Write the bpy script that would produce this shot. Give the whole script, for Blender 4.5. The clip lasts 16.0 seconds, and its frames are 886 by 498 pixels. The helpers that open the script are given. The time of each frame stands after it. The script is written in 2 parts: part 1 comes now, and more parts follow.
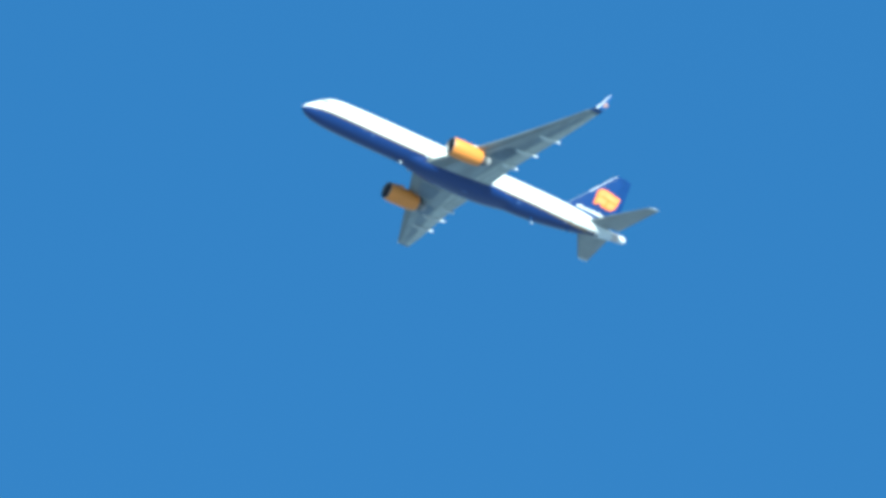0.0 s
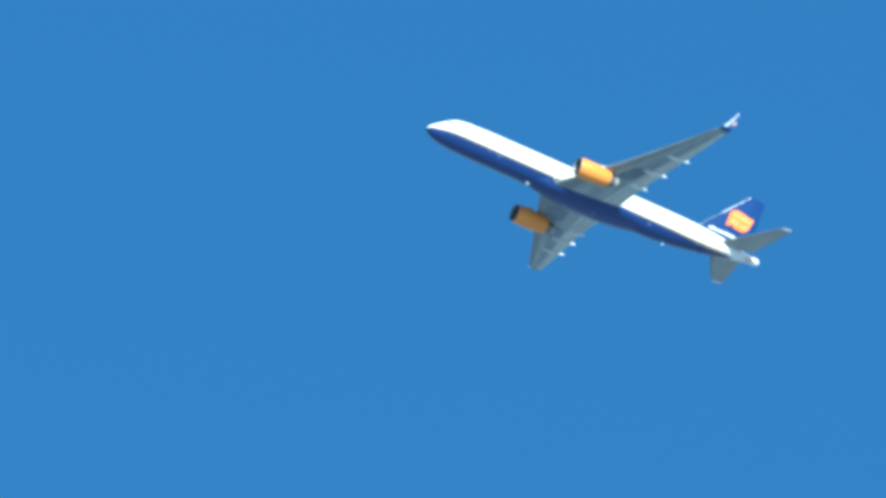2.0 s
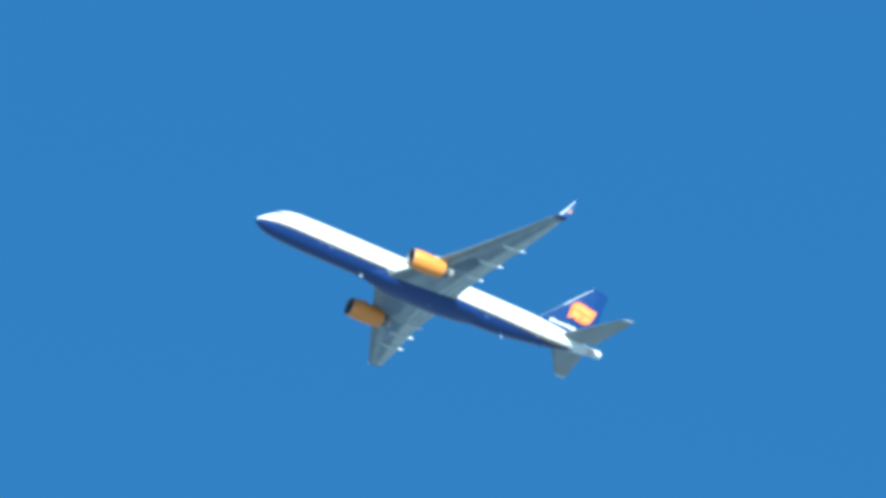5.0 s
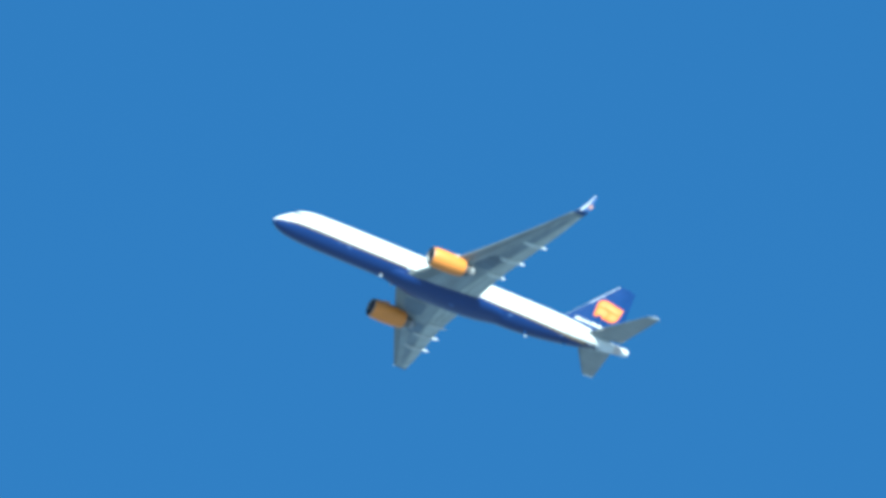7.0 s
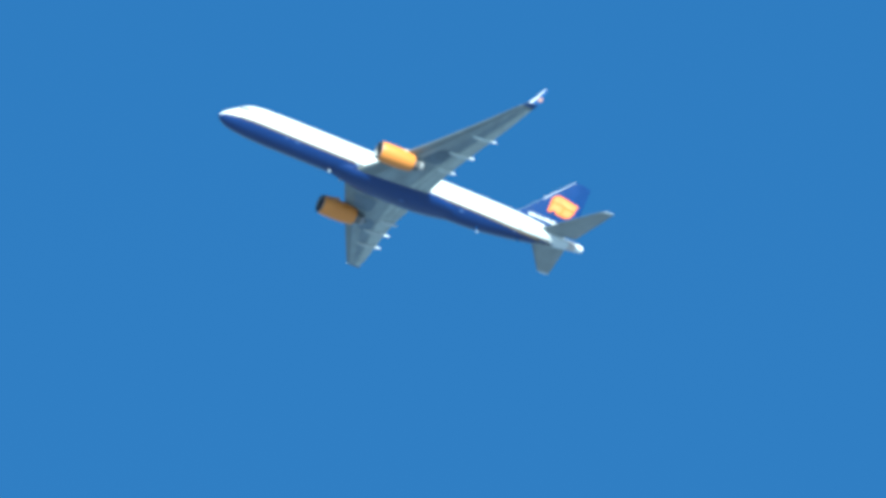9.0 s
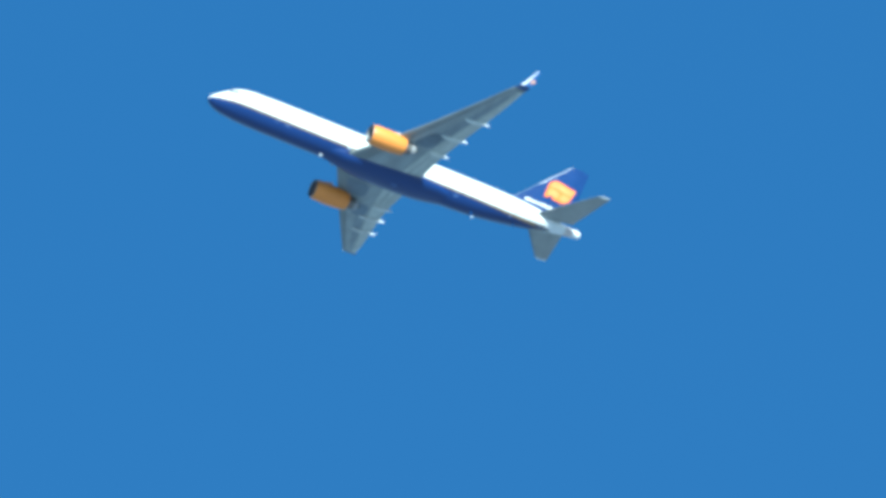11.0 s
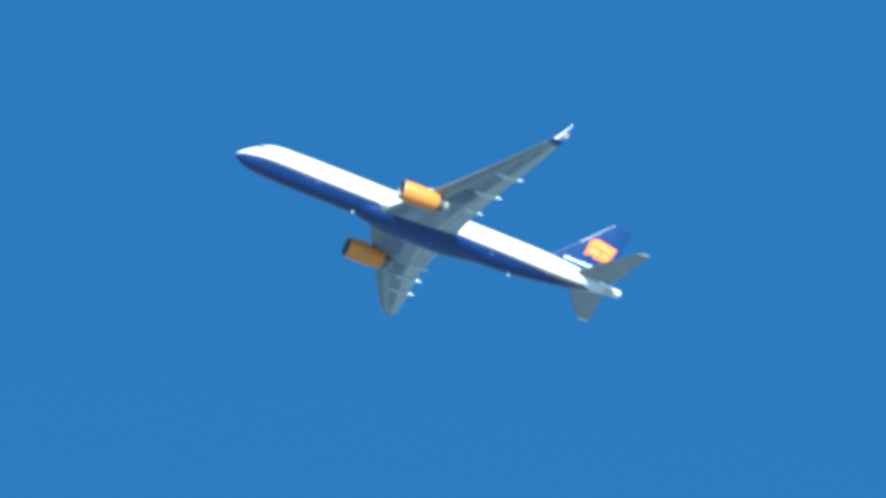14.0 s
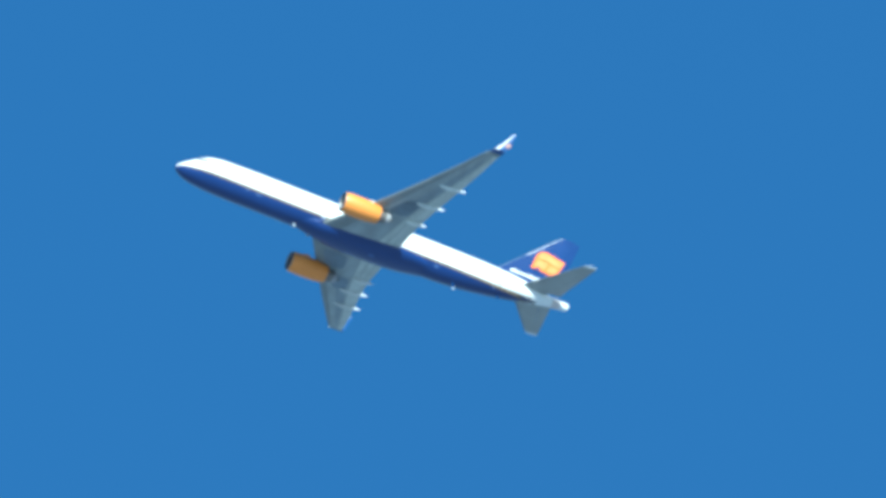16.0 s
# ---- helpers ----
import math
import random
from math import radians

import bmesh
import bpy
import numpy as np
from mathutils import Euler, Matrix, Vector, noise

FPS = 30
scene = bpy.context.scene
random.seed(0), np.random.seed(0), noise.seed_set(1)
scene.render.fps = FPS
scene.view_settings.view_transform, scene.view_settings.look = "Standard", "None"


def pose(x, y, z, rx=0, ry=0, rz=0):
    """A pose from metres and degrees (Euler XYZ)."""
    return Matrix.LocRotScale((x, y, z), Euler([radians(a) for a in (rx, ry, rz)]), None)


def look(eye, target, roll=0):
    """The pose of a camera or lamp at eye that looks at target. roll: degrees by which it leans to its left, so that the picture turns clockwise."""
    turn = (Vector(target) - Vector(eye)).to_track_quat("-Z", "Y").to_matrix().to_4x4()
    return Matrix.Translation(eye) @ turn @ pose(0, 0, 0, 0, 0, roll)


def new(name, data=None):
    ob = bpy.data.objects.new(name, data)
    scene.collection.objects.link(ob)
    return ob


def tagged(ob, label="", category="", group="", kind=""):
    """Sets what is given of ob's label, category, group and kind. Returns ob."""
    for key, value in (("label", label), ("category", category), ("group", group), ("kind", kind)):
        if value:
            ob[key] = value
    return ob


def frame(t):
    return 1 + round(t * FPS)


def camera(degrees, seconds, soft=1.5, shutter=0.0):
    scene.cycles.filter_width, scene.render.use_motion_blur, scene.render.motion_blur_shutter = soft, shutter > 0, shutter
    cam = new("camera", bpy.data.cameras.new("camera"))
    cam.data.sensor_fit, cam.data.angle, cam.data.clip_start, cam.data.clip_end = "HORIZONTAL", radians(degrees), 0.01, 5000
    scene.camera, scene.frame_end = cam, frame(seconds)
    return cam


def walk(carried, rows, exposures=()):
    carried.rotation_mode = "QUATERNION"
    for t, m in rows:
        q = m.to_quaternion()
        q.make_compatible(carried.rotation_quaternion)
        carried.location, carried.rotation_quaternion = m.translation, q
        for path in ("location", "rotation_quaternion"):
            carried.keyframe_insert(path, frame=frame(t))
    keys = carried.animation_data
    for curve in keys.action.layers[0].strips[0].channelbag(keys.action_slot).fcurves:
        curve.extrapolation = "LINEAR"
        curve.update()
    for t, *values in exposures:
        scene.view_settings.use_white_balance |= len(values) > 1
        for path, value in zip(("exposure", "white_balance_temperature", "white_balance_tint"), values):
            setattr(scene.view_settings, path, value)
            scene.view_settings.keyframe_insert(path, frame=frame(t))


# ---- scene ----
# ---------------------------------------------------------------- camera
cam = camera(1.3196, 16.0, soft=4.2)
# seconds and the camera's turn in degrees: a long lens held by hand, following the aircraft
AIM = [
    (0, 117.9838, 0.6492, -4.5968),
    (0.2, 118.0134, 0.6284, -4.5106),
    (0.5, 118.0765, 0.5973, -4.3879),
    (0.7, 118.1304, 0.6516, -4.2536),
    (1, 118.2203, 0.7330, -4.0563),
    (1.2, 118.2785, 0.6919, -3.9350),
    (1.5, 118.3571, 0.6302, -3.5541),
    (1.7, 118.4080, 0.5883, -3.3779),
    (2, 118.4865, 0.5255, -3.2525),
    (2.2, 118.5580, 0.5843, -3.1777),
    (2.5, 118.6521, 0.6726, -3.0352),
    (2.7, 118.6995, 0.6111, -2.9682),
    (3, 118.7601, 0.5188, -2.8529),
    (3.2, 118.8021, 0.4577, -2.7772),
    (3.5, 118.8696, 0.3660, -2.6972),
    (3.7, 118.9270, 0.2634, -2.6574),
    (5.8, 119.4988, 0.6964, -1.1166),
    (6, 119.5265, 0.7377, -1.0367),
    (6.2, 119.5703, 0.6693, -1.0349),
    (6.5, 119.6463, 0.5667, -0.9415),
    (7, 119.8026, 0.5689, -0.2888),
    (7.2, 119.8496, 0.5052, -0.1665),
    (7.5, 119.9146, 0.4097, -0.0709),
    (7.7, 119.9544, 0.3718, 0.0109),
    (8, 120.0055, 0.3150, 0.1819),
    (8.2, 120.0542, 0.3005, 0.2871),
    (8.5, 120.1259, 0.2788, 0.4301),
    (8.7, 120.1661, 0.2758, 0.5728),
    (9, 120.1185, 0.2712, 0.8080),
    (9.2, 120.1095, 0.1053, 0.8387),
    (10.2, 120.3757, -0.0981, 1.4284),
    (11.3, 120.6508, -0.3218, 2.0771),
    (11.5, 120.7139, -0.3735, 2.2012),
    (11.8, 120.7657, -0.3863, 2.3687),
    (12, 120.8107, -0.3948, 2.4935),
    (12.3, 120.8998, -0.5346, 2.6555),
    (12.5, 120.9494, -0.6278, 2.7578),
    (12.8, 121.0342, -0.7062, 2.8932),
    (13, 121.1018, -0.7585, 2.9839),
    (13.3, 121.1930, -0.8102, 3.1983),
    (13.5, 121.2258, -0.8446, 3.4146),
    (13.8, 121.2967, -0.9571, 3.5904),
    (14, 121.3585, -1.0321, 3.6612),
    (14.3, 121.4640, -1.1103, 3.8030),
    (14.5, 121.4956, -1.1624, 3.9077),
    (14.8, 121.5478, -1.2097, 4.1074),
    (15, 121.6111, -1.2413, 4.2677),
    (15.3, 121.6910, -1.2797, 4.4441),
    (15.5, 121.7416, -1.3053, 4.5757),
    (15.8, 121.8065, -1.3562, 4.7555),
    (16, 121.8448, -1.3901, 4.8552),
]
walk(cam, [(t, pose(0, 0, 1.7, rx, ry, rz)) for t, rx, ry, rz in AIM],
     exposures=[(0, 1.14, 5710, -13), (7, 1.105, 5580, -12), (16, 1.055, 5500, -11)])

# ---------------------------------------------------------------- sky, sun
SUN_ELEVATION, SUN_TURN = 21, 162      # degrees; turn: from +y towards +x
world = bpy.data.worlds.new("sky")
scene.world = world
world.use_nodes = True
wn = world.node_tree.nodes
sky = wn.new("ShaderNodeTexSky")
sky.sky_type = "NISHITA"
sky.sun_disc = False
sky.sun_elevation, sky.sun_rotation = radians(SUN_ELEVATION), radians(SUN_TURN)
sky.altitude, sky.air_density, sky.dust_density, sky.ozone_density = 50, 1.0, 0.0, 6.0
back = wn["Background"]
back.inputs["Strength"].default_value = 0.067
deep = wn.new("ShaderNodeHueSaturation")            # clear, dry, strongly blue air
deep.inputs["Saturation"].default_value = 1.095
world.node_tree.links.new(sky.outputs[0], deep.inputs["Color"])
world.node_tree.links.new(deep.outputs[0], back.inputs["Color"])

sun_data = bpy.data.lights.new("sun", "SUN")
sun_data.energy, sun_data.angle, sun_data.color = 4.5, radians(0.5), (1.0, 0.95, 0.88)
sun = new("sun", sun_data)
e, a = radians(SUN_ELEVATION), radians(SUN_TURN)
sun_way = Vector((math.sin(a) * math.cos(e), math.cos(a) * math.cos(e), math.sin(e)))
sun.matrix_world = look((0, 0, 0), -sun_way)


# ---------------------------------------------------------------- materials
def material(name, colour, rough, metal=0.0, grain=0.06, size=0.6, streak=None, bump=0.02, coat=0.0, gloss=0.5):
    """Painted or bare metal skin: broad fading and fine grime over a base colour, with slight waviness of the panels."""
    m = bpy.data.materials.new(name)
    m.use_nodes = True
    n, l = m.node_tree.nodes, m.node_tree.links
    p = n["Principled BSDF"]
    p.inputs["Metallic"].default_value = metal
    p.inputs["Coat Weight"].default_value = coat
    p.inputs["Specular IOR Level"].default_value = gloss
    co = n.new("ShaderNodeTexCoord")
    mp = n.new("ShaderNodeMapping")
    mp.inputs["Scale"].default_value = streak or (1, 1, 1)
    l.new(co.outputs["Object"], mp.inputs["Vector"])
    broad, fine = n.new("ShaderNodeTexNoise"), n.new("ShaderNodeTexNoise")
    broad.inputs["Scale"].default_value, broad.inputs["Detail"].default_value = size, 3
    fine.inputs["Scale"].default_value, fine.inputs["Detail"].default_value = size * 9, 5
    l.new(mp.outputs[0], broad.inputs["Vector"])
    l.new(mp.outputs[0], fine.inputs["Vector"])
    both = n.new("ShaderNodeMix")
    both.data_type = "FLOAT"
    both.inputs[0].default_value = 0.4
    l.new(broad.outputs["Fac"], both.inputs[2])
    l.new(fine.outputs["Fac"], both.inputs[3])
    ramp = n.new("ShaderNodeValToRGB")
    ramp.color_ramp.elements[0].position, ramp.color_ramp.elements[1].position = 0.3, 0.7
    ramp.color_ramp.elements[0].color = (*[c * (1 - 2 * grain) for c in colour], 1)
    ramp.color_ramp.elements[1].color = (*[min(1, c * (1 + grain)) for c in colour], 1)
    l.new(both.outputs[0], ramp.inputs["Fac"])
    l.new(ramp.outputs["Color"], p.inputs["Base Color"])
    rr = n.new("ShaderNodeMapRange")
    rr.inputs["To Min"].default_value, rr.inputs["To Max"].default_value = rough * 0.8, min(1, rough * 1.25)
    l.new(both.outputs[0], rr.inputs["Value"])
    l.new(rr.outputs[0], p.inputs["Roughness"])
    if bump:
        b = n.new("ShaderNodeBump")
        b.inputs["Strength"].default_value, b.inputs["Distance"].default_value = 0.3, bump
        l.new(broad.outputs["Fac"], b.inputs["Height"])
        l.new(b.outputs[0], p.inputs["Normal"])
    return m


WHITE = material("white_gloss_paint", (0.80, 0.80, 0.79), 0.35, grain=0.03, coat=0.3)
BLUE = material("deep_blue_gloss_paint", (0.0085, 0.035, 0.160), 0.30, grain=0.08, streak=(0.25, 1, 1), gloss=0.60)
FIN_BLUE = material("bright_blue_gloss_paint", (0.005, 0.035, 0.148), 0.45, grain=0.1, coat=0.05, gloss=0.4)
GOLD = material("gold_stripe_paint", (0.19, 0.145, 0.10), 0.45, grain=0.06)
ORANGE = material("orange_gloss_paint", (0.77, 0.275, 0.048), 0.42, grain=0.06, coat=0.0, gloss=0.6)
EMBLEM = material("orange_emblem_paint", (0.86, 0.19, 0.025), 0.45, grain=0.12, size=1.6)
EMBLEM_PALE = material("pale_yellow_emblem_paint", (0.87, 0.285, 0.085), 0.45, grain=0.08, size=1.2)
POD = material("pale_grey_pod_paint", (0.64, 0.66, 0.64), 0.5, grain=0.12)
CONE = material("pale_grey_tail_cone_skin", (0.66, 0.575, 0.54), 0.5, grain=0.06)
MID_BLUE = material("mid_blue_winglet_paint", (0.017, 0.072, 0.225), 0.45, grain=0.1)
PINK = material("pale_pink_emblem_paint", (0.40, 0.23, 0.21), 0.45, grain=0.08)
BOX_GREY = material("mid_grey_wing_paint", (0.315, 0.35, 0.36), 0.5, grain=0.16, streak=(1, 0.3, 1), size=0.9)
FLAP_GREY = material("light_grey_wing_paint", (0.505, 0.535, 0.50), 0.5, grain=0.16, streak=(1, 0.4, 1), size=0.9)
SLAT_GREY = material("worn_leading_edge_aluminium", (0.24, 0.265, 0.27), 0.85, metal=0.0, grain=0.10)
TAIL_GREY = material("pale_grey_tailplane_paint", (0.325, 0.34, 0.33), 0.5, grain=0.10)
# also carries the painted shade at the right wing root
DARK_SKIN = material("dark_blue_grey_skin", (0.175, 0.22, 0.27), 0.55, grain=0.2, streak=(0.4, 1, 1))
LIP = material("dull_intake_metal", (0.20, 0.20, 0.21), 0.45, metal=0.4, grain=0.15)
METAL = material("polished_aluminium", (0.80, 0.80, 0.82), 0.32, metal=0.8, grain=0.05)
TANK = material("dull_tank_panel_paint", (0.245, 0.285, 0.315), 0.5, grain=0.14, streak=(1, 0.3, 1), size=0.9)
NOZZLE = material("pale_nozzle_metal", (0.34, 0.34, 0.35), 0.5, metal=0.2, grain=0.1)
EDGE_DULL = material("grey_blue_edge_metal", (0.36, 0.40, 0.48), 0.5, metal=0.5, grain=0.1)
BRIGHT_EDGE = material("bright_edge_metal", (0.80, 0.80, 0.80), 0.45, metal=0.25, grain=0.05)
SLOT = material("shadowed_slot_paint", (0.33, 0.36, 0.36), 0.7, grain=0.2)
SHADED_BLUE = material("shaded_blue_winglet_paint", (0.006, 0.020, 0.075), 0.5, grain=0.1, gloss=0.3)
MAST = material("matt_dark_blue_paint", (0.012, 0.05, 0.17), 0.9, grain=0.1, gloss=0.0)
HOT_METAL = material("heat_stained_nozzle_metal", (0.22, 0.20, 0.19), 0.5, metal=0.7, grain=0.2)
# inlet lining lifted towards blue, putting distant haze into its colour
DARK = material("dark_inlet_lining", (0.11, 0.12, 0.16), 0.6, grain=0.2)
FAN = material("titanium_fan_blade", (0.18, 0.18, 0.2), 0.4, metal=0.8, grain=0.1)
GLASS = material("dark_cockpit_glass", (0.03, 0.03, 0.028), 0.15, grain=0.05, bump=0)
LAMP = material("clear_lamp_lens", (0.52, 0.57, 0.62), 0.3, grain=0.03, bump=0)
PALE = material("pale_blue_grey_panel", (0.07, 0.13, 0.32), 0.5, grain=0.1)

# ground is never in view; its pale blue is chosen to light the undersides
ground_mat = material("pale_blue_bounce_ground", (0.33, 0.41, 0.50), 0.9, grain=0.25, size=0.02, bump=0.05)


# ---------------------------------------------------------------- mesh helpers
def part(name, bm, mat, parent, label="", flat=False, angle=38):
    """Links a bmesh as one mesh object under a thing or under a part of it."""
    bmesh.ops.remove_doubles(bm, verts=bm.verts, dist=0.0005)
    bmesh.ops.recalc_face_normals(bm, faces=bm.faces)
    me = bpy.data.meshes.new(name)
    bm.to_mesh(me)
    bm.free()
    me.materials.append(mat)
    if not flat:
        me.shade_smooth()
        me.set_sharp_from_angle(angle=radians(angle))
    ob = new(name, me)
    ob.parent = parent
    if label:
        tagged(ob, label)
    return ob


def loft(rings, closed=True, caps=True):
    """A skin through rings of points, one ring after another."""
    bm = bmesh.new()
    vs = [[bm.verts.new(p) for p in ring] for ring in rings]
    n = len(rings[0])
    for r0, r1 in zip(vs, vs[1:]):
        for i in range(n if closed else n - 1):
            j = (i + 1) % n
            bm.faces.new((r0[i], r0[j], r1[j], r1[i]))
    if caps and closed:
        bm.faces.new(vs[0][::-1])
        bm.faces.new(vs[-1])
    return bm


def along(table, s):
    """Smooth values of a table at s, whose first column is the key."""
    for k in range(len(table) - 1):
        if s <= table[k + 1][0] or k == len(table) - 2:
            break
    a, b = table[k], table[k + 1]
    u = min(1.0, max(0.0, (s - a[0]) / (b[0] - a[0])))
    before, after = table[max(k - 1, 0)], table[min(k + 2, len(table) - 1)]
    out = []
    for i in range(1, len(a)):
        h = b[0] - a[0]
        m0 = (b[i] - before[i]) / (b[0] - before[0])
        m1 = (after[i] - a[i]) / (after[0] - a[0])
        out.append((2 * u**3 - 3 * u**2 + 1) * a[i] + (u**3 - 2 * u**2 + u) * h * m0
                   + (-2 * u**3 + 3 * u**2) * b[i] + (u**3 - u**2) * h * m1)
    return out


def lathe(profile, centre, turns=40, caps=False):
    """A body of revolution about the x axis; profile: (x, radius)."""
    cx, cy, cz = centre
    rings = [[(cx + x, cy + r * math.cos(2 * math.pi * k / turns), cz + r * math.sin(2 * math.pi * k / turns))
              for k in range(turns)] for x, r in profile]
    return loft(rings, caps=caps)


def blob(centre, radii, lean=(0, 0, 0), rings=10, turns=14):
    """A streamlined ellipsoid, longest along x."""
    bm = bmesh.new()
    bmesh.ops.create_uvsphere(bm, u_segments=turns, v_segments=rings, radius=1)
    bmesh.ops.transform(bm, matrix=pose(*centre, *lean) @ Matrix.Diagonal((*radii, 1)), verts=bm.verts)
    return bm


# ---------------------------------------------------------------- ground
def make_ground():
    bm = bmesh.new()
    n, half = 24, 180000.0
    grid = [[bm.verts.new((half * (2 * i / n - 1), half * (2 * j / n - 1), 0)) for j in range(n + 1)] for i in range(n + 1)]
    for i in range(n):
        for j in range(n):
            bm.faces.new((grid[i][j], grid[i + 1][j], grid[i + 1][j + 1], grid[i][j + 1]))
    ob = part("ground", bm, ground_mat, None, flat=True)
    return tagged(ob, "flat open unseen ground, coloured to bounce light upwards", "ground", kind="structure")


make_ground()

# ---------------------------------------------------------------- the airliner
# Its own axes: x to the nose, y to its left wing, z up; x = 24 at the nose tip, 0 amidships.
airliner = new("airliner")
airliner.empty_display_size = 5
tagged(airliner, "twin-engine jet airliner, white above deep blue, orange engines, flying", "aircraft")

# station from the nose, keel, crown, half width
HULL = [
    (0.0, -0.72, -0.66, 0.03), (0.12, -0.98, -0.42, 0.30), (0.4, -1.20, -0.15, 0.58), (0.9, -1.44, 0.22, 0.92),
    (1.6, -1.64, 0.68, 1.24), (2.2, -1.75, 1.10, 1.44), (3.0, -1.84, 1.56, 1.63), (3.8, -1.91, 1.82, 1.75),
    (5.0, -1.96, 2.0, 1.84), (6.5, -2.0, 2.05, 1.88), (8.0, -2.0, 2.11, 1.88), (14.0, -2.0, 2.16, 1.88), (30.0, -2.0, 2.18, 1.88),
    (32.0, -1.95, 2.18, 1.87), (34.5, -1.74, 2.18, 1.81), (37.0, -1.38, 2.15, 1.68), (40.0, -0.80, 2.03, 1.38),
    (42.5, -0.24, 1.76, 1.03), (44.5, 0.12, 1.28, 0.72), (46.0, 0.30, 1.25, 0.52), (46.7, 0.38, 1.25, 0.46), (46.98, 0.46, 1.18, 0.36)]
PAINT_LINE = [(0.0, -0.69), (1.0, -0.72), (3.0, -0.84), (6.0, -0.92), (20.0, -0.92), (30.0, -0.92), (35.0, -0.86), (38.0, -0.72), (41.0, -0.42), (43.4, -0.06), (47.0, 0.3)]


def hull_at(s):
    return along(HULL, s)


def line_at(s):
    return along(PAINT_LINE, s)[0]


def hull_point(s, z, side=1, proud=0.0):
    """The point of the hull's skin at a station and height, on the left (1) or right (-1)."""
    kb, kt, w = hull_at(s)
    c, h = (kb + kt) / 2, (kt - kb) / 2
    v = max(-0.9999, min(0.9999, (z - c) / h))
    return (24 - s, side * (w + proud) * math.sqrt(1 - v * v), c + (h + proud) * v)


def hull_stations():
    fine = [0, 0.03, 0.08, 0.15, 0.25, 0.4, 0.6, 0.85, 1.1, 1.4, 1.8, 2.2, 2.6, 3.0, 3.4, 3.8, 4.4, 5, 5.7, 6.5, 7.2, 8]
    return fine + [8 + k for k in range(1, 23)] + [30 + 0.75 * k for k in range(1, 22)] + [45.9, 46.0, 46.4, 46.7, 46.88, 46.98]


def make_hull():
    fuselage_up, fuselage_low, cone, shroud = [], [], [], []
    n = 18
    for s in hull_stations():
        kb, kt, w = hull_at(s)
        c, h = (kb + kt) / 2, (kt - kb) / 2
        v = max(-1.0, min(1.0, (line_at(s) - c) / h))
        f = math.asin(v)
        up = [math.pi - f + (2 * f - math.pi) * k / (2 * n) for k in range(2 * n + 1)]
        low = [f + (-math.pi - 2 * f) * k / (2 * n) for k in range(2 * n + 1)]
        ring = [(24 - s, w * math.cos(q), c + h * math.sin(q)) for q in up]
        if s < 44.3:
            fuselage_up.append(ring)
        else:
            if not cone:
                fuselage_up.append(ring)
            if s < 46.0 or not shroud:
                cone.append(ring)
            if s >= 46.0:
                shroud.append(ring)
        if v > -0.999:
            fuselage_low.append([(24 - s, w * math.cos(q), c + h * math.sin(q)) for q in low])
    upper = part("fuselage", loft(fuselage_up, closed=False), WHITE, airliner, "glossy white upper fuselage skin")
    tail_cone = part("tail_cone", loft(cone, closed=False), CONE, airliner, "pale grey tapered tail cone")
    part("exhaust_shroud", loft(shroud, closed=False), WHITE, tail_cone, "white rounded end of the tail cone")
    part("belly", loft(fuselage_low, closed=False), BLUE, airliner, "deep blue lower fuselage skin")
    # end of the tail cone: the auxiliary exhaust
    kb, kt, w = hull_at(46.98)
    part("exhaust_cap", lathe([(-0.02, 0.02), (-0.02, 0.15), (0.05, 0.17)], (24 - 46.98, 0, (kb + kt) / 2), 16), HOT_METAL, upper)
    # gold stripe between the two paints, on both sides
    for side in (1, -1):
        rings = []
        for k in range(150):
            s = 0.15 + k * 0.285
            if line_at(s) < hull_at(s)[0] + 0.04:
                break
            z = line_at(s)
            half = 0.11 * min(1, (s + 0.3) / 2.0)
            rings.append([hull_point(s, z - half, side, 0.0), hull_point(s, z - half, side, 0.03),
                          hull_point(s, z + half, side, 0.03), hull_point(s, z + half, side, 0.0)])
        part("cheatline", loft(rings), GOLD, upper, "thin gold stripe along the paint line")
    return upper


fuselage = make_hull()


def make_cockpit():
    """Six dark panes round the nose, each a slightly proud curved plate."""
    spans = [(1.95, 2.5, 3, 16, 0, 0), (2.0, 2.5, 17, 27, 0, 0), (2.0, 3.1, 0, 0, 0.30, 0.64)]
    for side in (1, -1):
        for n, (s0, s1, a0, a1, z0, z1) in enumerate(spans):
            def at(u, v, lift):
                s = s0 + (s1 - s0) * (v * 0.75 + u * 0.25 if n < 2 else u)
                if n < 2:
                    kb, kt, w = hull_at(s)
                    c, h = (kb + kt) / 2, (kt - kb) / 2
                    q = radians(90 - (a0 + (a1 - a0) * u))
                    return (24 - s, side * (w + lift) * math.cos(q), c + (h + lift) * math.sin(q))
                return hull_point(s, z0 + (z1 - z0) * v - 0.06 * u, side, lift)
            bm = bmesh.new()
            top = [[bm.verts.new(at(i / 5, j / 4, 0.02)) for j in range(5)] for i in range(6)]
            for i in range(5):
                for j in range(4):
                    bm.faces.new((top[i][j], top[i + 1][j], top[i + 1][j + 1], top[i][j + 1]))
            bmesh.ops.solidify(bm, geom=bm.faces, thickness=0.015)
            part("cockpit_window", bm, GLASS, fuselage, "dark cockpit glass")


make_cockpit()


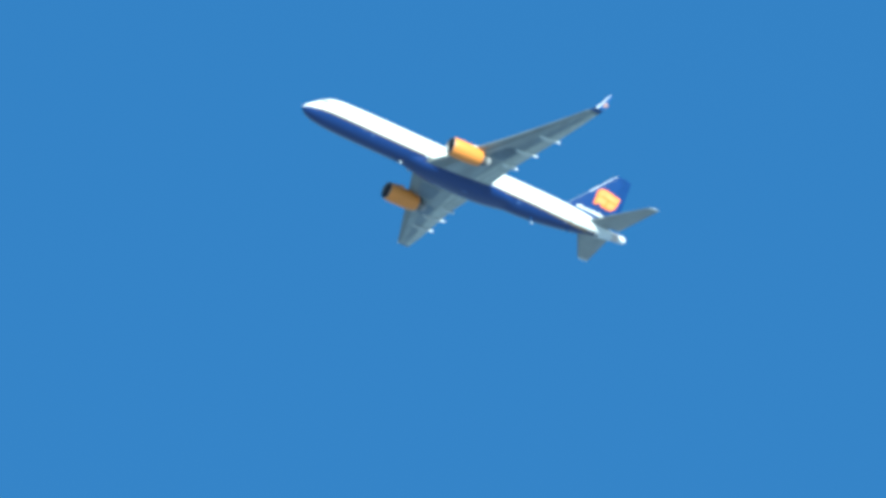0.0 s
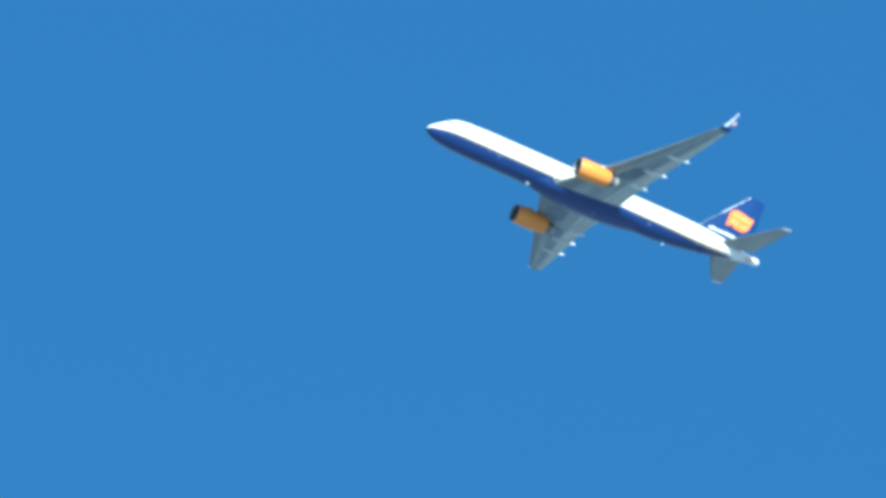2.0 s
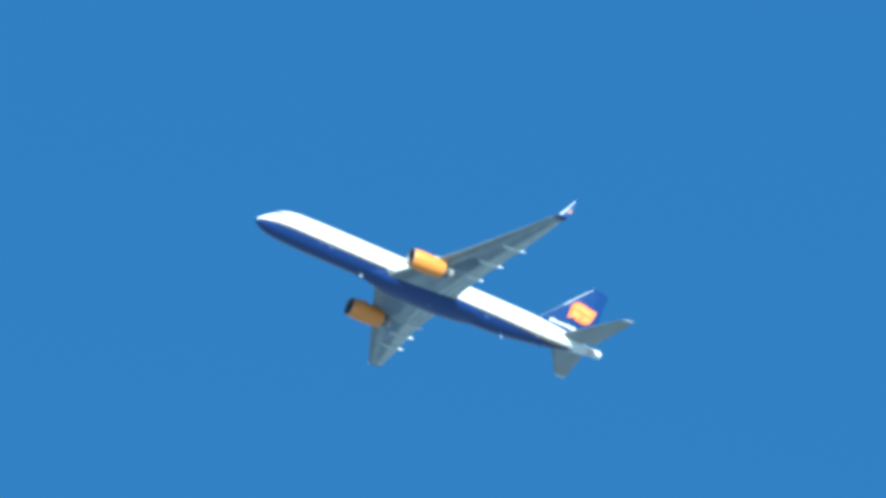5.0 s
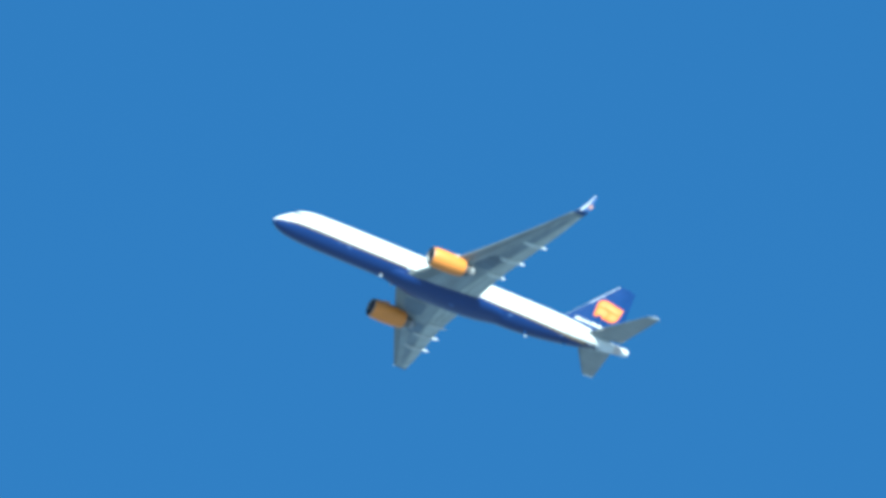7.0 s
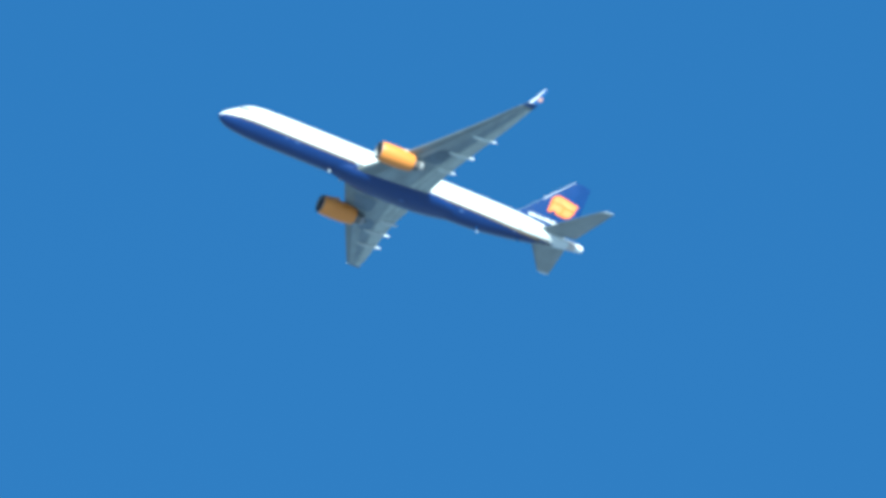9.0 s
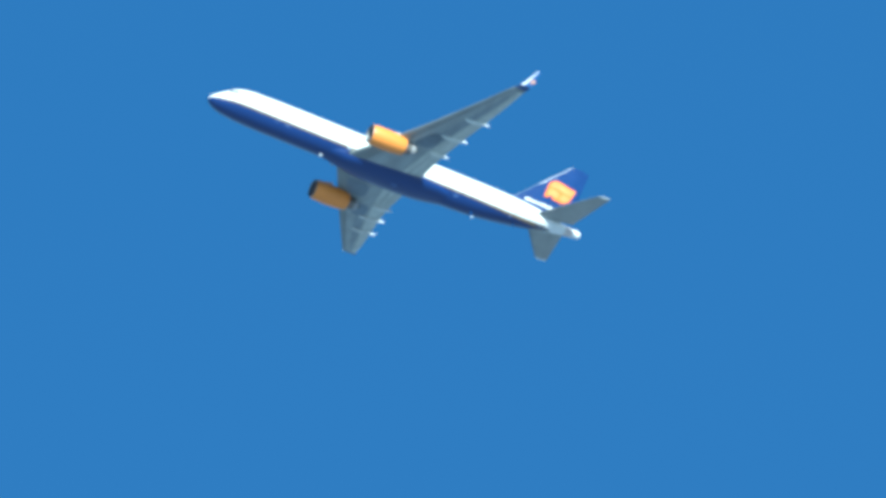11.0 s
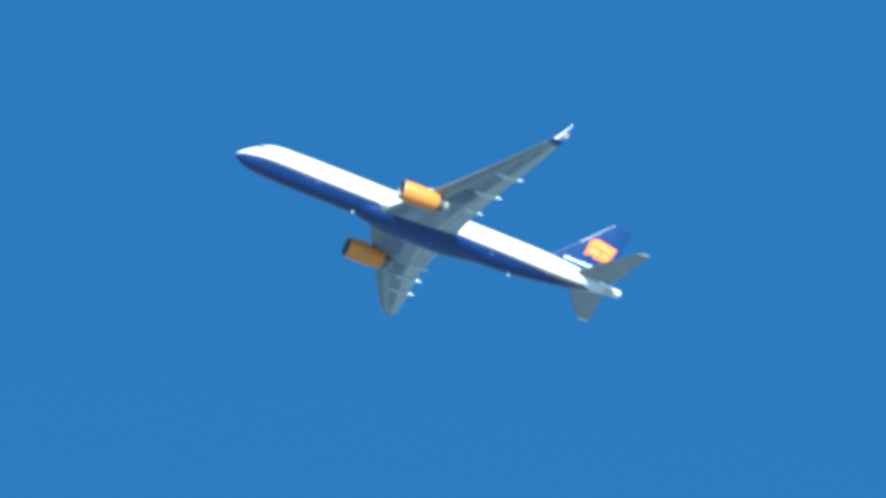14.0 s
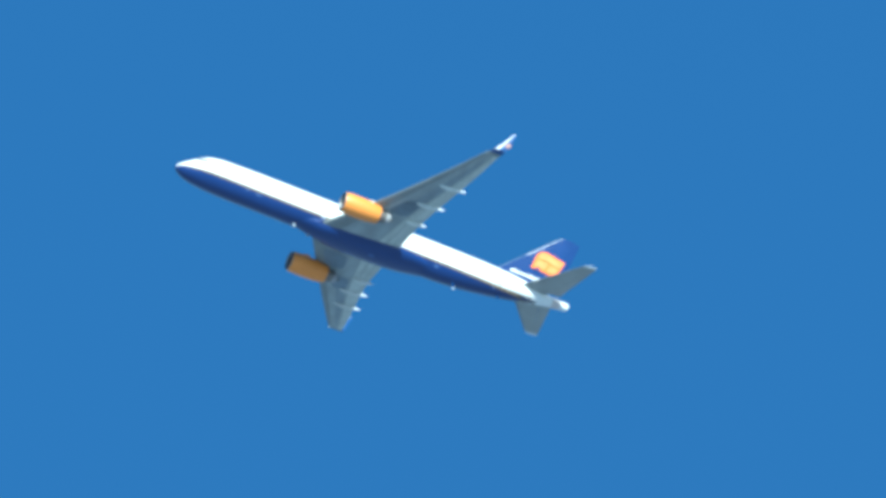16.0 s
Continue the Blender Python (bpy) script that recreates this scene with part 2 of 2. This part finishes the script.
# ---- belly fairing under the wing
def make_belly_fairing():
    table = [(14.9, -1.95, 1.15), (16.0, -2.12, 1.34), (17.2, -2.28, 1.48), (18.2, -2.36, 1.72), (19.5, -2.40, 2.04), (23.0, -2.42, 2.10),
             (26.0, -2.36, 2.02), (27.8, -2.20, 1.85), (29.2, -2.02, 1.55), (30.0, -1.94, 1.30)]
    rings = []
    for k in range(46):
        s = 14.9 + 15.1 * k / 45
        keel, w = along(table, s)
        ring = []
        for j in range(25):
            q = math.pi * j / 24
            ring.append((24 - s, w * math.cos(q), -1.16 + (keel + 1.16) * math.sin(q) ** 0.8))
        ring += [(24 - s, -min(w, 1.6), -0.95), (24 - s, min(w, 1.6), -0.95)]
        rings.append(ring)
    return part("belly_fairing", loft(rings), BLUE, airliner, "deep blue bulged wing root fairing")


belly_fairing = make_belly_fairing()

# ---- wings
# span, height of the chord line, leading edge station, trailing edge station, thickness of chord
WING = [
    (1.2, -1.42, 16.95, 26.05, 0.112), (1.9, -1.36, 17.45, 26.12, 0.112), (4.0, -1.16, 18.65, 26.2, 0.102), (6.6, -0.88, 20.10, 26.38, 0.094),
    (9.5, -0.50, 21.72, 26.85, 0.088), (13.0, 0.13, 23.68, 27.62, 0.083), (16.5, 0.84, 25.66, 28.42, 0.079), (19.6, 1.56, 27.40, 29.05, 0.075)]
WINGLET = [
    (19.6, 1.56, 27.40, 29.05), (20.0, 1.70, 27.72, 29.24), (20.22, 1.90, 28.05, 29.42), (20.32, 2.14, 28.36, 29.54), (20.39, 2.45, 28.68, 29.66),
    (20.50, 3.4, 29.36, 30.0), (20.62, 4.48, 30.08, 30.44)]


def foil(f, thick, upper):
    """Height above or below the chord line, as a share of the chord, at the share f of it."""
    t = 5 * thick * (0.2969 * math.sqrt(f) - 0.126 * f - 0.3516 * f * f + 0.2843 * f**3 - 0.1036 * f**4)
    return t * 1.12 if upper else -t * 0.84


def chordwise(f0, f1, n=8):
    ups = [f0 + (f1 - f0) * (1 - math.cos(math.pi * k / n)) / 2 for k in range(n + 1)]
    return ups


def wing_ring(y, side, f0, f1, proud=0.0):
    z, le, te, th = along(WING, y)
    c = te - le
    ring = [(24 - (le + c * f), side * y, z + c * foil(f, th, True) + proud) for f in chordwise(f0, f1)]
    ring += [(24 - (le + c * f), side * y, z + c * foil(f, th, False) - proud) for f in reversed(chordwise(f0, f1))]
    return ring


def wing_piece(y0, y1, side, f0, f1, proud=0.0):
    n = max(2, int((y1 - y0) / 0.6))
    return loft([wing_ring(y0 + (y1 - y0) * k / n, side, f0, f1, proud) for k in range(n + 1)])


def make_wing(side):
    wing = part("wing", wing_piece(1.2, 19.6, side, 0.205, 0.70), BOX_GREY, airliner, "swept wing, mid grey underneath")
    for y0, y1 in ((1.2, 5.4), (5.44, 7.6), (7.64, 11.4), (11.44, 15.2), (15.24, 19.6)):
        part("slat", wing_piece(y0, y1, side, 0.0, 0.20), SLAT_GREY, wing, "worn pale metal leading edge")
    for y0, y1 in ((1.9, 5.9), (7.0, 10.8), (10.84, 14.6)):
        part("flap", wing_piece(y0, y1, side, 0.706, 1.0), FLAP_GREY, wing, "light grey flap")
    part("aileron", wing_piece(14.64, 18.2, side, 0.706, 1.0), FLAP_GREY, wing)
    part("inboard_aileron", wing_piece(5.94, 6.96, side, 0.706, 1.0), FLAP_GREY, wing)
    part("wing_tip", wing_piece(18.24, 19.6, side, 0.706, 1.0), FLAP_GREY, wing)
    # flap track fairings: slim pods that end behind the trailing edge
    for y, tip, tz, length, r in ((6.55, 24 - 27.05, -0.84, 2.4, 0.29), (9.72, 24 - 27.7, -0.27, 3.4, 0.29), (13.3, 24 - 28.45, 0.34, 3.2, 0.26)):
        z = along(WING, y)[0]
        rings = []
        for k in range(15):
            u = k / 14
            rad = r * math.sin(math.pi * (0.04 + 0.96 * u) ** 0.75) ** 0.7 if 0 < u < 1 else 0.02
            x = tip + length * (1 - u)
            zc = tz + (z - 0.16 - tz) * min(1, 1.5 * (1 - u))
            rings.append([(x, side * y + 0.75 * rad * math.cos(2 * math.pi * j / 14), zc + rad * math.sin(2 * math.pi * j / 14)) for j in range(14)])
        cut = 10
        part("flap_track_fairing", loft(rings[:cut]), POD, wing, "slim grey flap track pod")
        # tails stand clear of the wing: their sunlit look is painted white
        part("fairing_tail", loft(rings[cut - 1:]), WHITE, wing, "pointed pod end, its sunlit brightness painted white")
    # darker skin: a dark panel behind the engine, and a duller strip along the tank panels towards the tip
    def skin_patch(y0, y1, f0, f1, taper, mat, label, depth):
        bm = bmesh.new()
        grid = []
        for i in range(9):
            u = i / 8
            y = y0 + (y1 - y0) * u
            z, le, te, th = along(WING, y)
            c = te - le
            middle = (f0 + f1) / 2
            half = (f1 - f0) / 2 * (1 - taper * u) * (0.55 + 0.45 * math.sqrt(max(0.0, 1 - (2 * u - 1) ** 4)))
            grid.append([bm.verts.new((24 - (le + c * f), side * y, z + c * foil(f, th, False) - depth)) for f in [middle + half * (j / 3 - 1) for j in range(7)]])
        for i in range(8):
            for j in range(6):
                bm.faces.new((grid[i][j], grid[i + 1][j], grid[i + 1][j + 1], grid[i][j + 1]))
        bmesh.ops.solidify(bm, geom=bm.faces, thickness=0.02)
        part("skin_panel", bm, mat, wing, label)
    skin_patch(7.05, 9.9, 0.28, 0.67, 0.2, DARK_SKIN, "dark blue-grey skin panel behind the engine", 0.034)
    skin_patch(9.6, 18.6, 0.40, 0.66, 0.35, TANK, "dull blue-grey tank panel", 0.03)
    # shade beside the belly at the right root, painted as a dark panel
    if side < 0:
        skin_patch(2.3, 5.6, 0.16, 0.52, 0.1, DARK_SKIN, "wing root panel with shade painted in", 0.03)
    # slots between the flap segments: thin strips let into the underside, coloured as shadow
    for y0, y1, f0, f1 in ((2.0, 5.9, 0.690, 0.706), (2.0, 5.9, 0.80, 0.815), (2.0, 5.9, 0.895, 0.905), (7.0, 14.6, 0.694, 0.706), (14.7, 18.1, 0.694, 0.706)):
        bm = bmesh.new()
        rows = []
        for i in range(9):
            y = y0 + (y1 - y0) * i / 8
            z, le, te, th = along(WING, y)
            c = te - le
            rows.append([bm.verts.new((24 - (le + c * f), side * y, z + c * foil(f, th, False) - 0.02)) for f in (f0, f1)])
        for r0, r1 in zip(rows, rows[1:]):
            bm.faces.new((r0[0], r0[1], r1[1], r1[0]))
        bmesh.ops.solidify(bm, geom=bm.faces, thickness=0.015)
        part("flap_slot", bm, SLOT, wing, "narrow strip painted as a shadowed flap slot")
    # blended winglet
    def winglet_ring(y, z, le, te, lean, f0, f1):
        c = te - le
        ring = []
        for up in (True, False):
            fs = chordwise(f0, f1)
            for f in (fs if up else fs[::-1]):
                d = c * foil(f, 0.085, up)
                ring.append((24 - (le + c * f), side * (y - d * math.sin(lean)), z + d * math.cos(lean)))
        return ring
    def winglet(f0, f1, first, last):
        rings = []
        for k in range(first, last + 1):
            y, z, le, te = WINGLET[k]
            a, b = WINGLET[max(k - 1, 0)], WINGLET[min(k + 1, len(WINGLET) - 1)]
            lean = math.atan2(b[1] - a[1], b[0] - a[0]) if k else 0.2
            rings.append(winglet_ring(y, z, le, te, lean, f0, f1))
        return loft(rings)
    part("wing_tip_blend", winglet(0.0, 1.0, 0, 1), SLAT_GREY, wing, "grey upswept wing tip")
    # root's blue darkened to navy: the bend's shade is in the colour
    part("winglet_root", winglet(0.0, 1.0, 1, 3), SHADED_BLUE, wing, "blue curved winglet root with shade painted in")
    part("winglet", winglet(0.30, 1.0, 3, 6), MID_BLUE, wing, "upturned blue winglet")
    part("winglet_leading_edge", winglet(0.0, 0.297, 3, 6), METAL, wing, "bright metal leading edge")
    if side > 0:
        bm = blob((24 - 29.66, side * 20.47, 2.90), (0.40, 0.05, 0.27), (side * -7, 40, 0))
        part("winglet_emblem", bm, PINK, wing, "pale emblem patch")
    if side < 0:
        part("navigation_light", blob((24 - 27.70, side * 19.98, 1.69), (0.16, 0.10, 0.08)), LAMP, wing, "clear wing tip lamp")
    return wing


wing_left, wing_right = make_wing(1), make_wing(-1)


# ---- engines
def make_engine(side):
    cy, cz, lip = side * 6.7, -1.84, 24 - 17.02
    def at(x):
        return (lip - x, cy, cz)
    L = 4.35
    R = 1.17
    outer = [(0.10, R * 0.90), (0.3, R * 0.945), (0.8, R * 0.985), (1.5, R), (2.3, R), (3.1, R * 0.97), (L - 0.6, R * 0.90), (L - 0.12, R * 0.83), (L, R * 0.80)]
    inner = [(L, R * 0.76), (L - 0.8, R * 0.80), (2.0, R * 0.80)]
    engine = part("engine", lathe([(-x, r) for x, r in outer + inner], (lip, cy, cz), 48), ORANGE, airliner, "orange engine cowling")
    rim = [(0.9, R * 0.79), (0.45, R * 0.765), (0.18, R * 0.785), (0.05, R * 0.82), (0.0, R * 0.855), (0.03, R * 0.885), (0.11, R * 0.905)]
    part("intake_lip", lathe([(-x, r) for x, r in rim], (lip, cy, cz), 48), LIP, engine, "dull dark metal intake lip")
    part("intake_duct", lathe([(-0.46, R * 0.755), (-0.9, R * 0.78), (-1.6, R * 0.80), (-1.62, 0.1)], (lip, cy, cz), 40), DARK, engine, "dark intake throat")
    # fan: twenty-two twisted blades round a spinner
    bm = bmesh.new()
    for k in range(22):
        q = 2 * math.pi * k / 22
        quad = []
        for r, tw in ((0.3, 0.10), (R * 0.76, 0.2)):
            for e in (-1, 1):
                quad.append(bm.verts.new((lip - 1.35 + e * 0.12, cy + r * math.cos(q + e * tw * 0.5), cz + r * math.sin(q + e * tw * 0.5))))
        bm.faces.new((quad[0], quad[1], quad[3], quad[2]))
    bmesh.ops.solidify(bm, geom=bm.faces, thickness=0.015)
    part("fan", bm, FAN, engine, "ring of dark fan blades")
    part("spinner", lathe([(-0.75, 0.01), (-0.85, 0.12), (-1.1, 0.26), (-1.4, 0.34)], (lip, cy, cz), 20), FAN, engine)
    core = [(L - 0.9, R * 0.66), (L, R * 0.60), (L + 0.6, R * 0.53), (L + 1.2, R * 0.46), (L + 1.2, R * 0.42), (L + 0.3, R * 0.43)]
    part("core_nozzle", lathe([(-x, r) for x, r in core], (lip, cy, cz), 32), HOT_METAL, engine, "stained metal core nozzle")
    ring = [(L + 0.78, R * 0.53), (L + 1.26, R * 0.47), (L + 1.26, R * 0.41), (L + 0.78, R * 0.44)]
    part("nozzle_ring", lathe([(-x, r) for x, r in ring], (lip, cy, cz), 32), NOZZLE, engine, "pale metal nozzle rim")
    part("exhaust_plug", lathe([(-(L + 0.2), R * 0.30), (-(L + 0.9), R * 0.28), (-(L + 1.5), R * 0.13), (-(L + 1.75), 0.02)], (lip, cy, cz), 24), HOT_METAL, engine, "stained exhaust cone")
    # pylon between cowling and wing
    rings = []
    for u, x0, x1, z, w in ((0, 1.3, L + 0.6, cz + R * 0.78, 0.20), (0.5, 2.0, L + 2.2, cz + R * 1.05, 0.24), (1, 3.6, L + 3.4, cz + R * 1.34, 0.22)):
        ring = []
        for k in range(16):
            q = 2 * math.pi * k / 16
            ring.append((lip - (x0 + x1) / 2 + (x1 - x0) / 2 * math.cos(q), cy + w * math.sin(q), z))
        rings.append(ring)
    part("pylon", loft(rings), FLAP_GREY, engine, "grey engine pylon")
    # strake on the cowling's inner shoulder
    bm = bmesh.new()
    q = radians(50 if side < 0 else 130)
    pts = [(lip - 0.9, R * 0.98), (lip - 2.0, R * 1.0), (lip - 2.0, R * 1.18), (lip - 1.6, R * 1.12)]
    bm.faces.new([bm.verts.new((x, cy + r * math.cos(q), cz + r * math.sin(q))) for x, r in pts])
    bmesh.ops.solidify(bm, geom=bm.faces, thickness=0.03)
    part("strake", bm, ORANGE, engine, flat=True)
    return engine


make_engine(1)
make_engine(-1)


# ---- tail
def fin_ring(z, f0, f1, fin):
    le, te, th = along(fin, z)
    c = te - le
    fs = chordwise(f0, f1)
    ring = [(24 - (le + c * f), c * foil(f, th, False) * -1, z) for f in fs]
    ring += [(24 - (le + c * f), c * foil(f, th, False), z) for f in reversed(fs)]
    return ring


FIN = [(1.4, 37.2, 45.55, 0.11), (1.9, 37.7, 45.62, 0.11), (2.6, 38.4, 45.72, 0.105), (6.0, 41.82, 46.5, 0.10), (9.0, 44.85, 47.2, 0.09), (9.35, 45.22, 47.28, 0.07)]


def fin_piece(z0, z1, f0, f1, n=10):
    return loft([fin_ring(z0 + (z1 - z0) * k / n, f0, f1, FIN) for k in range(n + 1)])


def fin_plate(outline, side, lift):
    """A thin curved plate on the fin's side; outline: (station, height)."""
    bm = bmesh.new()
    vs = []
    for s, z in outline:
        le, te, th = along(FIN, z)
        f = max(0.02, min(0.98, (s - le) / (te - le)))
        vs.append(bm.verts.new((24 - s, side * ((te - le) * foil(f, th, False) * -1 + lift), z)))
    bm.faces.new(vs)
    r = bmesh.ops.extrude_face_region(bm, geom=bm.faces[:])
    for v in [g for g in r["geom"] if isinstance(g, bmesh.types.BMVert)]:
        v.co.y -= side * (lift + 0.05)
    return bm


def make_fin():
    fin = part("vertical_fin", fin_piece(1.4, 9.35, 0.036, 0.70), FIN_BLUE, airliner, "bright blue tail fin")
    # leading edge duller and bluer below than above
    part("fin_leading_edge", fin_piece(1.6, 5.55, 0.0, 0.018), EDGE_DULL, fin, "dull grey-blue lower leading edge")
    part("fin_front_skin", fin_piece(1.6, 5.55, 0.0185, 0.0355), FIN_BLUE, fin)
    part("fin_leading_edge", fin_piece(5.58, 9.35, 0.0, 0.0355), BRIGHT_EDGE, fin, "bright metal upper leading edge")
    part("rudder", fin_piece(2.1, 9.2, 0.706, 1.0), FIN_BLUE, fin, "blue rudder")
    cs, cz = 43.85, 5.2
    # the emblem's corners on the fin, from its middle: (station, height)
    corners = ((-2.1, -1.42), (0.95, -1.05), (2.3, 1.25), (-1.05, 1.3))

    def on_emblem(u, v):
        """A place in the emblem's wavy quadrilateral; u runs aft, v upwards, both from 0 to 1."""
        w = ((1 - u) * (1 - v), u * (1 - v), u * v, (1 - u) * v)
        ds, dz = (sum(k * c[i] for k, c in zip(w, corners)) for i in (0, 1))
        return (cs + ds + 0.10 * math.sin(6.0 * v), cz + dz + 0.15 * math.sin(6.0 * u))

    for side in (1, -1):
        # a rounded, wavy-edged orange patch
        outline = []
        for k in range(48):
            q = 2 * math.pi * k / 48
            ux = math.copysign(abs(math.cos(q)) ** (2 / 6), math.cos(q))
            uz = math.copysign(abs(math.sin(q)) ** (2 / 6), math.sin(q))
            outline.append(on_emblem(0.5 + 0.5 * ux, 0.5 + 0.5 * uz))
        part("fin_emblem", fin_plate(outline, side, 0.05), EMBLEM, fin, "rounded wavy orange emblem patch")
        # three paler fields that leave dark orange lines between them
        for u0, u1, v0, v1 in ((0.10, 0.93, 0.58, 0.90), (0.10, 0.52, 0.14, 0.48), (0.61, 0.92, 0.12, 0.48)):
            us = [u0 + (u1 - u0) * k / 12 for k in range(13)]
            edge = [on_emblem(u, v0) for u in us] + [on_emblem(u, v1) for u in reversed(us)]
            part("emblem_band", fin_plate(edge, side, 0.08), EMBLEM_PALE, fin, "paler wavy field within the emblem")
        # blue notch let into its lower edge
        notch = [on_emblem(0.22, -0.08), on_emblem(0.42, -0.08), on_emblem(0.41, 0.03), on_emblem(0.33, 0.09), on_emblem(0.25, 0.05)]
        part("emblem_notch", fin_plate(notch, side, 0.10), FIN_BLUE, fin, "blue notch in the emblem")
        # lettering at the fin's foot, as plain bars
        for k in range(10):
            s = 39.7 + k * 0.39
            z0 = 2.5
            h = 0.46 if k in (1, 6, 8) else 0.34
            part("lettering_bar", fin_plate([(s, z0), (s + 0.29, z0), (s + 0.29, z0 + h), (s, z0 + h)], side, 0.06), WHITE, fin, "white lettering bar")
    return fin


make_fin()

STAB = [(0.3, 0.84, 40.3, 45.45, 0.10), (1.0, 0.90, 40.85, 45.55, 0.10), (7.0, 1.44, 45.05, 46.75, 0.09), (7.4, 1.48, 45.36, 46.82, 0.08), (7.65, 1.50, 45.76, 46.78, 0.06)]


def stab_piece(y0, y1, side, f0, f1, n=10):
    rings = []
    for k in range(n + 1):
        y = y0 + (y1 - y0) * k / n
        z, le, te, th = along(STAB, y)
        c = te - le
        fs = chordwise(f0, f1)
        trim = c * math.tan(radians(4.5))            # trimmed leading edge down
        ring = [(24 - (le + c * f), side * y, z + trim * (f - 0.5) - c * foil(f, th, False)) for f in fs]
        ring += [(24 - (le + c * f), side * y, z + trim * (f - 0.5) + c * foil(f, th, False)) for f in reversed(fs)]
        rings.append(ring)
    return loft(rings)


for side in (1, -1):
    tailplane = part("tailplane", stab_piece(0.3, 7.35, side, 0.085, 0.70), TAIL_GREY, airliner, "grey swept tailplane")
    part("tailplane_leading_edge", stab_piece(0.5, 7.35, side, 0.0, 0.08), SLAT_GREY, tailplane, "pale metal leading edge")
    part("elevator", stab_piece(1.1, 7.35, side, 0.706, 1.0), TAIL_GREY, tailplane)
    part("tailplane_tip", stab_piece(7.37, 7.65, side, 0.0, 1.0, 4), WHITE, tailplane, "white tailplane tip")


# ---- small fittings of the hull
def blade(s, y, z, chord, height, lean=0.25):
    rings = []
    for u in (0, 0.5, 1):
        c = chord * (1 - 0.45 * u)
        x = 24 - s - lean * u
        rings.append([(x + c / 2 * math.cos(2 * math.pi * k / 12), y + 0.05 * math.sin(2 * math.pi * k / 12), z - height * u) for k in range(12)])
    return loft(rings)


part("beacon", blob((24 - 14.5, -0.05, -2.12), (0.18, 0.14, 0.17)), LAMP, fuselage, "clear belly beacon lamp")
part("drain_mast", blade(33.35, 0.3, -1.70, 0.26, 0.80), MAST, fuselage, "thin blue drain mast")
part("mast_tip", blob((24 - 33.58, 0.3, -2.52), (0.14, 0.11, 0.12)), LAMP, fuselage, "pale rounded tip of the mast")
part("blade_antenna", blade(38.7, 0.0, -1.0, 0.35, 0.35), MAST, fuselage, "small dark drain mast")
part("tail_light", blob((24 - 46.99, 0, 1.02), (0.12, 0.1, 0.1)), LAMP, fuselage, "clear tail lamp")


for side in (1, -1):
    part("landing_light", blob((24 - 16.95, side * 2.0, -1.26), (0.26, 0.10, 0.11)), LAMP, fuselage, "clear wing root landing lamp")


def hull_panel(s0, s1, z0, z1, side, mat, name, label):
    bm = bmesh.new()
    g = [[bm.verts.new(hull_point(s0 + (s1 - s0) * i / 4, z0 + (z1 - z0) * j / 4, side, 0.025)) for j in range(5)] for i in range(5)]
    for i in range(4):
        for j in range(4):
            bm.faces.new((g[i][j], g[i + 1][j], g[i + 1][j + 1], g[i][j + 1]))
    bmesh.ops.solidify(bm, geom=bm.faces, thickness=0.02)
    part(name, bm, mat, fuselage, label)


for s, z, l, h in ((9.1, -1.32, 0.55, 0.16), (7.85, -1.28, 0.35, 0.14), (30.6, -1.45, 0.5, 0.2), (37.7, -0.98, 0.35, 0.14)):
    hull_panel(s, s + l, z, z + h, 1, PALE, "service_panel", "small pale service panel")
hull_panel(38.2, 38.75, -0.44, -0.28, 1, FLAP_GREY, "rear_marking", "small pale grey mark by the tail")
part("belly_light", blob((24 - 23.7, 0.3, -2.42), (0.4, 0.16, 0.06)), PALE, belly_fairing, "pale lamp fitting under the belly")


def motions():
    """The airliner flies straight on, nose up and slightly climbing."""
    start, end = Vector((353.154, 4049.888, 2171.39)), Vector((-357.862, 3500.701, 2187.381))
    rows = []
    for k in range(33):
        t = k * 0.5
        p = start.lerp(end, t / 16.0)
        rows.append((t, pose(*p, 0.45, -7.312, -149.765)))
    walk(airliner, rows)


motions()
